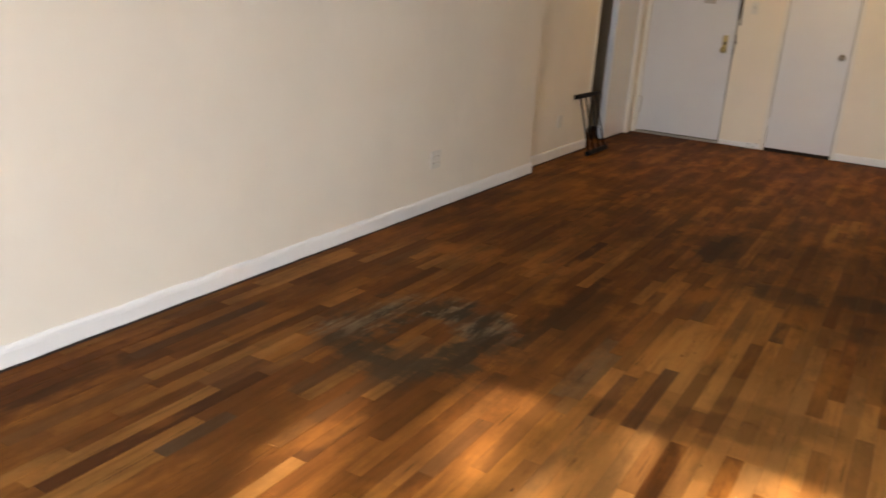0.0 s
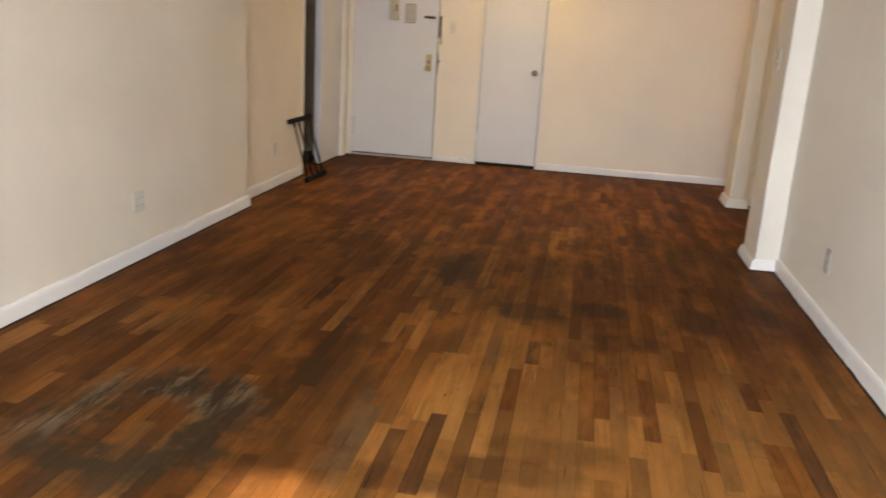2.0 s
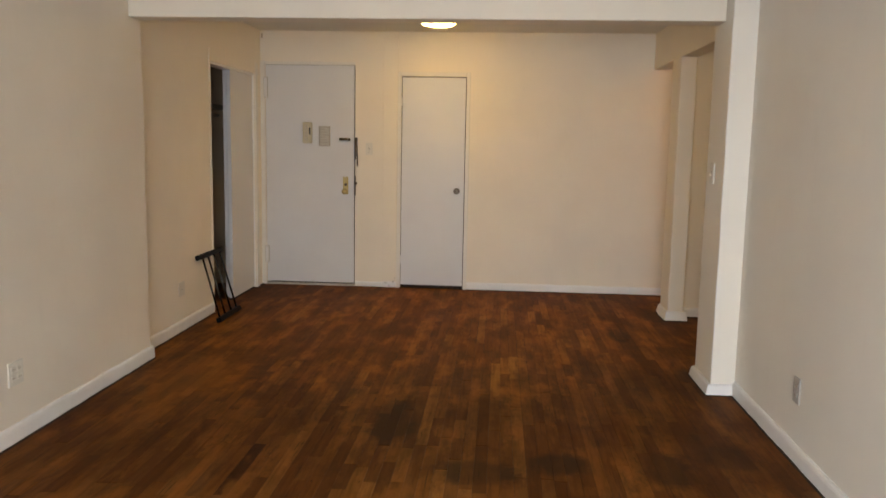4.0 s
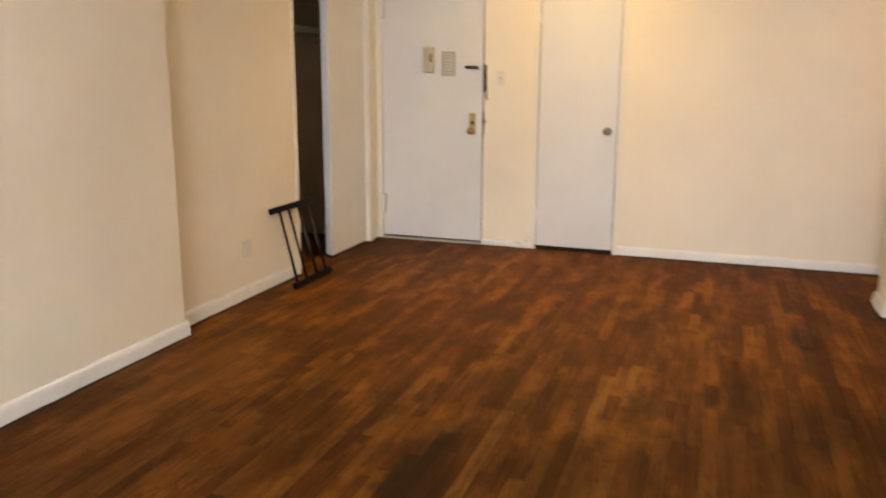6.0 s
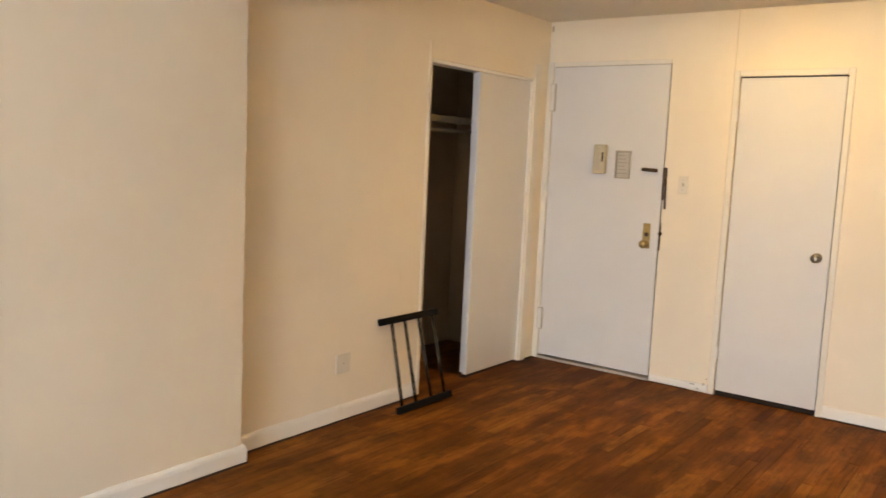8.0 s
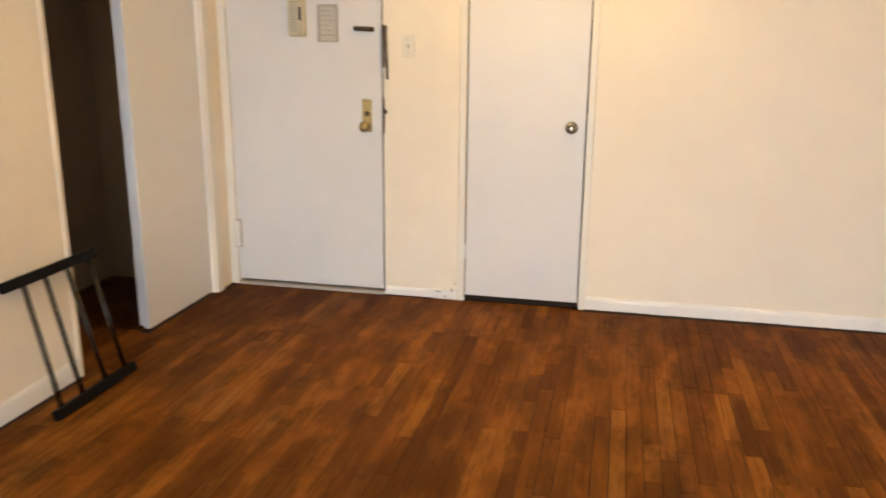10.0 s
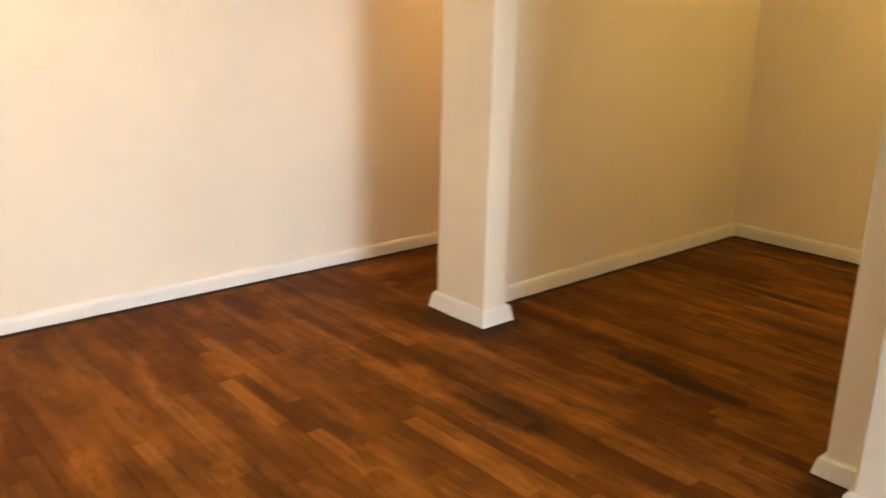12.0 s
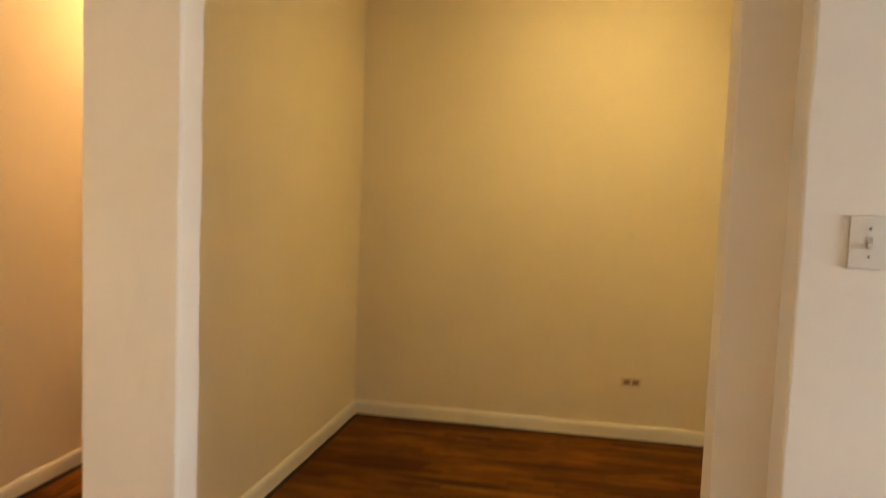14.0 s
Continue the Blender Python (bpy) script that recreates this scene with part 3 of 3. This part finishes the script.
add_box(bolt, 0.79, 0.84, -0.012, 0.003, 1.404, 1.426, bevel=0.003)
part("slide_bolt", bolt, BRONZE, door, "worn brown metal slide bolt", True)
lock = part("lock_plate", boxes((0.794, 0.846, -0.004, 0.003, 0.892, 1.060), bevel=0.002), BRASS, door, "tarnished brass lock plate")
part("cylinder", moved(turned([(0.014, 0), (0.014, 0.008), (0.010, 0.011)], "y"), Matrix.Translation((0.822, -0.004, 0.985))), BRONZE, lock, "", True)
KNOB = [(0.020, 0.0), (0.020, 0.004), (0.010, 0.008), (0.009, 0.022), (0.020, 0.030), (0.027, 0.040), (0.027, 0.050), (0.020, 0.058), (0.008, 0.061)]
part("knob", moved(turned(KNOB, "y"), Matrix.Translation((0.818, -0.004, 0.922))), BRASS, lock, "tarnished brass knob", True)
for z0, z1 in ((0.222, 0.372), (1.80, 1.985)):
    part("hinge", boxes((0.036, 0.066, -0.017, 0.003, z0, z1), bevel=0.004), WHITE, door, "hinge painted over in white")
    # grey plate behind the hinge, standing in for the shade round it
    part("hinge_leaf", boxes((0.033, 0.070, -0.0145, 0.003, z0 - 0.005, z1 + 0.005)), NOTICE, door, "grey plate that puts a shade line round the hinge")

strike = tagged(new("door_guard"), "dark worn steel guard lock on the door frame", "lock", kind="")
part("case", boxes((0.909, 0.934, -0.024, -0.001, 1.36, 1.435), bevel=0.004), BRONZE, strike)
part("arm", boxes((0.908, 0.922, -0.018, -0.001, 1.225, 1.36), bevel=0.003), BRONZE, strike)
hasp = bmesh.new()
rod(hasp, (0.930, -0.014, 1.36), (0.936, -0.012, 1.165), 0.006)
part("chain_rod", hasp, BRONZE, strike, "", True)
part("keeper", boxes((0.912, 0.932, -0.016, -0.001, 1.255, 1.31), bevel=0.003), STEEL, strike, "scratched steel keeper")
plate = tagged(new("strike_plate"), "dark metal strike plate with a knob on the frame", "lock")
part("plate", boxes((0.9085, 0.918, -0.008, -0.001, 0.885, 1.072), bevel=0.002), BRONZE, plate)
part("thumb_knob", moved(turned([(0.008, 0), (0.013, 0.01), (0.012, 0.024), (0.005, 0.027)], "y", 16), Matrix.Translation((0.922, -0.006, 1.0))), BRONZE, plate, "", True)

closet_door = structure("door_2", boxes((1.357, 1.955, 0.002, 0.040, 0.031, 2.004), bevel=0.003), DOOR_WHITE, "closed white flush closet door", "door")
rose = part("rose", moved(turned([(0.030, 0.0), (0.030, 0.004), (0.018, 0.009)], "y"), Matrix.Translation((1.886, 0.002, 0.946))), STEEL, closet_door, "round steel rose", True)
part("knob", moved(turned(KNOB, "y"), Matrix.Translation((1.886, -0.003, 0.946))), STEEL, rose, "scratched steel knob", True)
for z0 in (0.24, 1.74):
    part("hinge", boxes((1.349, 1.360, -0.017, 0.003, z0, z0 + 0.075), bevel=0.003), WHITE, closet_door, "painted hinge")

# dark strips set into the door gaps, standing in for their shade
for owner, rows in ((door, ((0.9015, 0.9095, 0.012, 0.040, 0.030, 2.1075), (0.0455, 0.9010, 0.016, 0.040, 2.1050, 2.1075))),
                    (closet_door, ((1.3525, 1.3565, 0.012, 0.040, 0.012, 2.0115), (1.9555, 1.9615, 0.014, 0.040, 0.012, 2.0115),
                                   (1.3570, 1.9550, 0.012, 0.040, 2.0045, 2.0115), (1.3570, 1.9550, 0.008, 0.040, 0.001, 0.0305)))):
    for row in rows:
        part("door_seal", boxes(row), SUBFLOOR, owner, "dark strip for the shade in the gap round the door leaf")

for x0, y0, y1, label in ((-0.048, -0.832, -0.214, "white sliding closet door, pushed half open"), (-0.092, -0.80, -0.214, "second sliding closet door behind the first")):
    panel = structure("sliding_door", boxes((x0, x0 + 0.032, y0, y1, 0.012, 1.984), bevel=0.003), DOOR_WHITE, label, "closet door")
closet_shelf = tagged(link("closet_shelf", boxes((-0.7495, -0.36, -1.699, -0.052, 1.690, 1.712), bevel=0.002), SHELF), "painted shelf across the dark closet", "shelf")
part("front_edge", boxes((-0.36, -0.342, -1.699, -0.052, 1.668, 1.714), bevel=0.003), SHELF, closet_shelf, "pale shelf edge")
rail = bmesh.new()
rod(rail, (-0.40, -1.699, 1.62), (-0.40, -0.052, 1.62), 0.016, 14)
tagged(link("closet_rail", rail, SHELF, True), "round hanging rail under the closet shelf", "rail")


# ---- loose and fixed things ----
def wall_plate(kind, label, category, place, turn, w, h, material=PLASTIC, insert=None):
    """A cover plate that lies on a wall; its front looks along -y before it is turned."""
    ob = tagged(new(kind), label, category)
    part("cover", boxes((-w / 2, w / 2, -0.007, 0, -h / 2, h / 2), bevel=0.003), material, ob)
    if category == "cover plate":
        part("screw", turned([(0.004, 0), (0.003, 0.0085)], "y", 10), STEEL, ob)
    elif kind == "wall_outlet":
        gangs = (-0.023, 0.023) if w > 0.1 else (0.0,)
        for gx in gangs:
            for gz in (-0.02, 0.02) if h > 0.05 else (0.0,):
                socket = part("socket", boxes((gx - 0.016, gx + 0.016, -0.009, -0.006, gz - 0.013, gz + 0.013), bevel=0.003), insert or material, ob)
                part("slot", boxes((gx - 0.008, gx - 0.005, -0.0096, -0.008, gz - 0.005, gz + 0.006), (gx + 0.005, gx + 0.008, -0.0096, -0.008, gz - 0.005, gz + 0.006)), BROWN_PLASTIC, socket)
    else:
        part("toggle_slot", boxes((-0.006, 0.006, -0.0085, -0.006, -0.013, 0.013)), GREY_PLATE, ob)
        part("toggle", moved(boxes((-0.004, 0.004, -0.022, -0.006, -0.005, 0.005), bevel=0.0015), Matrix.Rotation(0.5, 4, "X")), material, ob)
        for z in (0.031, -0.031):
            part("screw", boxes((-0.003, 0.003, -0.0082, -0.006, z - 0.003, z + 0.003), bevel=0.0008), STEEL, ob)
    ob.matrix_world = pose(*place, 0, 0, turn)
    return ob


wall_plate("wall_outlet", "ivory double outlet painted over on the long wall", "outlet", (0.1005, -4.22, 0.322), 90, 0.112, 0.112)
wall_plate("blank_plate", "blank cover plate painted over cream by the closet", "cover plate", (0.0005, -2.03, 0.312), 90, 0.106, 0.106)
wall_plate("wall_outlet", "ivory outlet with raised sockets, coloured darker for grazing light", "outlet", (3.6595, -4.03, 0.325), -90, 0.075, 0.118, SHADED_PLASTIC)
wall_plate("wall_outlet", "ivory outlet with brown sockets low on the alcove wall", "outlet", (5.9995, -2.50, 0.318), -90, 0.105, 0.048, AGED_PLASTIC, BROWN_PLASTIC)
wall_plate("light_switch", "ivory light switch beside the entry door", "light switch", (1.045, -0.0005, 1.33), 0, 0.066, 0.112)
wall_plate("light_switch", "ivory light switch on the near column", "light switch", (3.5245, -2.865, 1.255), -90, 0.085, 0.118)


def ladder_stand():
    """Two dark bars joined by four pairs of thin rods, leaning on the wall."""
    ob = tagged(new("spindle_rack"), "black rack of paired thin rods leaning on the wall", "rack")
    low, high = Vector((0.178, -1.515, 0.024)), Vector((0.024, -1.503, 0.500))
    for name, c, half, drop in (("bottom_bar", low, 0.245, 0.0), ("top_bar", high, 0.262, 0.0)):
        bm = boxes((-0.019, 0.019, -half, half, -0.020, 0.020), bevel=0.009, segments=3)
        tilt = math.atan2(high.x - low.x, high.z - low.z)
        part(name, moved(bm, Matrix.Translation(c) @ Matrix.Rotation(tilt, 4, "Y")), BLACK, ob)
    for a, b in ((-0.205, -0.160), (-0.082, -0.045), (0.062, 0.080), (0.190, 0.215)):
        for side in (-0.008, 0.008):
            bm = bmesh.new()
            rod(bm, low + Vector((0, a + side, 0.0)), high + Vector((0, b + side, 0.0)), 0.0048, 10)
            part("spindle", bm, SPINDLE, ob, "", True)
    return ob


ladder_stand()


def ceiling_lamp(label, x, y, r, strength, colour):
    ob = tagged(new("ceiling_lamp"), label, "ceiling lamp")
    ob.location = (x, y, TOP)
    part("base", turned([(r * 0.94, -0.0005), (r * 0.97, -0.012), (r * 0.94, -0.024)], "z", 40), WHITE, ob, "", True)
    part("diffuser", turned([(r * 0.93, -0.0245), (r, -0.032), (r * 0.98, -0.052), (r * 0.86, -0.068), (r * 0.55, -0.079), (r * 0.1, -0.083)], "z", 40),
         lamp_glow("lamp_glow", colour, strength), ob, "glowing glass diffuser", True)


ceiling_lamp("round glowing flush ceiling lamp in front of the entry", 1.76, -0.93, 0.15, LAMP_ROOM, (1.0, 0.66, 0.20))
ceiling_lamp("round glowing flush ceiling lamp in the hall", 5.0, -0.42, 0.14, LAMP_HALL, (1.0, 0.585, 0.234))
ceiling_lamp("round glowing flush ceiling lamp in the alcove", 5.12, -2.32, 0.14, LAMP_ALCOVE, (1.0, 0.70, 0.225))

# ---- window and outside ----
win = structure("window_1", boxes((1.001, 1.05, -9.72, -9.63, 0.501, 1.849), (3.30, 3.349, -9.72, -9.63, 0.501, 1.849),
                                  (1.05, 3.30, -9.72, -9.63, 1.80, 1.849), (1.05, 3.30, -9.72, -9.63, 0.501, 0.55)), WHITE,
                "white wide window of three sashes letting in daylight", "window")
for x0, x1 in ((1.05, 1.74), (1.80, 2.52), (2.58, 3.30)):
    part("sash", boxes((x0, x1, -9.705, -9.665, 1.15, 1.195)), WHITE, win)
    if x1 < 3.0:
        part("mullion", boxes((x1, x1 + 0.06, -9.71, -9.66, 0.55, 1.80)), WHITE, win)
    for z0, z1 in ((0.55, 1.15), (1.195, 1.80)):
        pane = part("pane", boxes((x0, x1, -9.688, -9.684, z0, z1)), GLASS, win)
        pane.visible_shadow = False
part("sill", boxes((0.95, 3.40, -9.60, -9.50, 0.47, 0.50), bevel=0.006), WHITE, win)
structure("ground", boxes((-300, 300, -600, -9.8, -1.5, -1.4)), EARTH, "street ground outside the window", "ground")



def shade_tree(x, y, leaves, spread, crown_z, seed):
    """An unseen tree added to break up the sun: tapered trunk, limbs and a loose crown of leaf clumps with gaps."""
    tree = tagged(new("tree"), "unseen leafy tree added to break up the sun through the window", "tree", "trees outside the window")
    tree.location = (x, y, -1.4)
    trunk = bmesh.new()
    bmesh.ops.create_cone(trunk, cap_ends=True, segments=14, radius1=0.22, radius2=0.12, depth=4.4, matrix=Matrix.Translation((0, 0, 2.2)))
    rng = random.Random(seed)
    for k in range(9):
        a = k * 0.7
        rod(trunk, (0, 0, 3.0 + 0.15 * k), (1.3 * spread[0] * math.cos(a), 0.9 * math.sin(a), 4.4 + 0.3 * (k % 4)), 0.05 - 0.003 * k, 8)
    part("trunk", trunk, BARK, tree)
    crown_v, crown_f = [], []
    for k in range(leaves):
        c = Vector((rng.gauss(0, spread[0]), rng.gauss(0, spread[1]), crown_z + rng.gauss(0, spread[2])))
        turn = Euler((rng.uniform(0, 6.3), rng.uniform(0, 6.3), rng.uniform(0, 6.3))).to_matrix()
        s = rng.uniform(0.12, 0.28)
        base = len(crown_v)
        crown_v += [c + turn @ Vector(v) * s for v in ((-1, 0, 0), (0, -0.55, 0.1), (1, 0, 0), (0, 0.55, 0.1))]
        crown_f.append((base, base + 1, base + 2, base + 3))
    crown_mesh = bpy.data.meshes.new("crown")
    crown_mesh.from_pydata(crown_v, [], crown_f)
    crown_mesh.materials.append(LEAF)
    crown = new("crown", crown_mesh)
    crown.parent = tree


# crown seed picked so that its gaps dapple the sunny floor
shade_tree(3.5, -15.5, 300, (1.15, 0.7, 0.75), 5.4, 379)
# dense tree added to keep the sun off the floor's left side
shade_tree(1.35, -16.1, 620, (0.50, 0.6, 0.62), 5.7, 7)

# ---- the strip floor ----
floor = structure("floor", slab(FOOTPRINT, -0.12, -0.006), SUBFLOOR, "worn stained oak strip floor with a grey water ring", "floor")
WIDE, GAP = 0.057, 0.0002
LENGTHS = (0.26, 0.38, 0.52, 0.70, 0.92)
PLANK_F = [(0, 1, 2, 3), (4, 5, 1, 0), (5, 6, 2, 1), (6, 7, 3, 2), (7, 4, 0, 3)]


def plank_verts(length, along_y=True, shrunk=0.0):
    w, e = (WIDE - GAP - shrunk) / 2, 0.00035
    l = (length - GAP - shrunk) / 2
    top = [(-w + e, -l + e, 0), (w - e, -l + e, 0), (w - e, l - e, 0), (-w + e, l - e, 0)]
    low = [(-w, -l, -0.003), (w, -l, -0.003), (w, l, -0.003), (-w, l, -0.003)]
    v = [Vector(p) for p in top + low]
    return v if along_y else [Vector((-p.y, p.x, p.z)) for p in v]


PLANK_MESH = {}
for length in LENGTHS:
    mesh = bpy.data.meshes.new("floor_strip")
    mesh.from_pydata(plank_verts(length), [], PLANK_F)
    mesh.materials.append(WOOD_Y)
    PLANK_MESH[length] = mesh


def lay(x0, x1, y0, y1, along_y, seed, single=None):
    """Strips over a rectangle; those whose middle lies in the stretch `single` are pieces of their own."""
    rng = random.Random(seed)
    verts, faces, pieces = [], [], 0
    a0, a1, b0, b1 = (x0, x1, y0, y1) if along_y else (y0, y1, x0, x1)
    rows = int((a1 - a0) / WIDE)
    for r in range(rows + 1):
        a = a0 + (r + 0.5) * WIDE
        if a + WIDE / 2 > a1 + 0.03:
            continue
        b = b0 - rng.uniform(0, 0.5)
        marked = sorted((m for m in MARKED if along_y and abs(m[0] - a) <= WIDE / 2 and b0 < m[1] < b1), key=lambda m: m[1])
        while b < b1 - 0.02:
            length, kind = rng.choice(LENGTHS), None
            if marked and b >= marked[0][1] - 1e-6:
                _, start, end, kind = marked.pop(0)
                length = end - b
            elif marked and b + length > marked[0][1] - 0.12:
                length = marked[0][1] - b
            lo, hi = max(b, b0), min(b + length, b1)
            b += length
            if along_y and a < -0.01:
                lo = max(lo, -1.70)
            if hi - lo < 0.03:
                continue
            mid, z = (lo + hi) / 2, rng.uniform(-0.0007, 0.0)
            x, y = (a, mid) if along_y else (mid, a)
            roll = rng.uniform(-0.25, 0.25)
            whole = hi - lo > length - 1e-6
            if kind:
                mesh = bpy.data.meshes.new("floor_strip")
                mesh.from_pydata(plank_verts(hi - lo), [], PLANK_F)
                mesh.materials.append(WOOD_MARKED[kind])
                ob = new("floor_strip", mesh)
                ob.matrix_world = pose(x, y, z, 0, roll, 0)
                ob.parent = floor
            elif single and length in PLANK_MESH and whole and single[0] < x < single[1] and single[2] < y < single[3] and pieces < 270:
                ob = new("floor_strip", PLANK_MESH[length])
                ob.matrix_world = pose(x, y, z, 0, roll, 0)
                ob.parent = floor
                pieces += 1
            else:
                turn = pose(x, y, z, 0, roll, 0) if along_y else pose(x, y, z, roll, 0, 0)
                n = len(verts)
                verts += [turn @ v for v in plank_verts(hi - lo, along_y, rng.choice((0, 0, 0, 0, 0, 0.0012, 0.002)))]
                faces += [tuple(n + k for k in f) for f in (PLANK_F)]
    mesh = bpy.data.meshes.new("floor_strips")
    mesh.from_pydata(verts, [], faces)
    mesh.materials.append(WOOD_Y if along_y else WOOD_X)
    ob = new("floor_strips", mesh)
    ob.parent = floor
    tagged(ob, kind="stuff")


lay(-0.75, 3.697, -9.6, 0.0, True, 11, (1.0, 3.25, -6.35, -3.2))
lay(3.696, 6.0, -3.4, -0.895, True, 12)
lay(3.696, 6.0, -0.895, 0.0, False, 13)
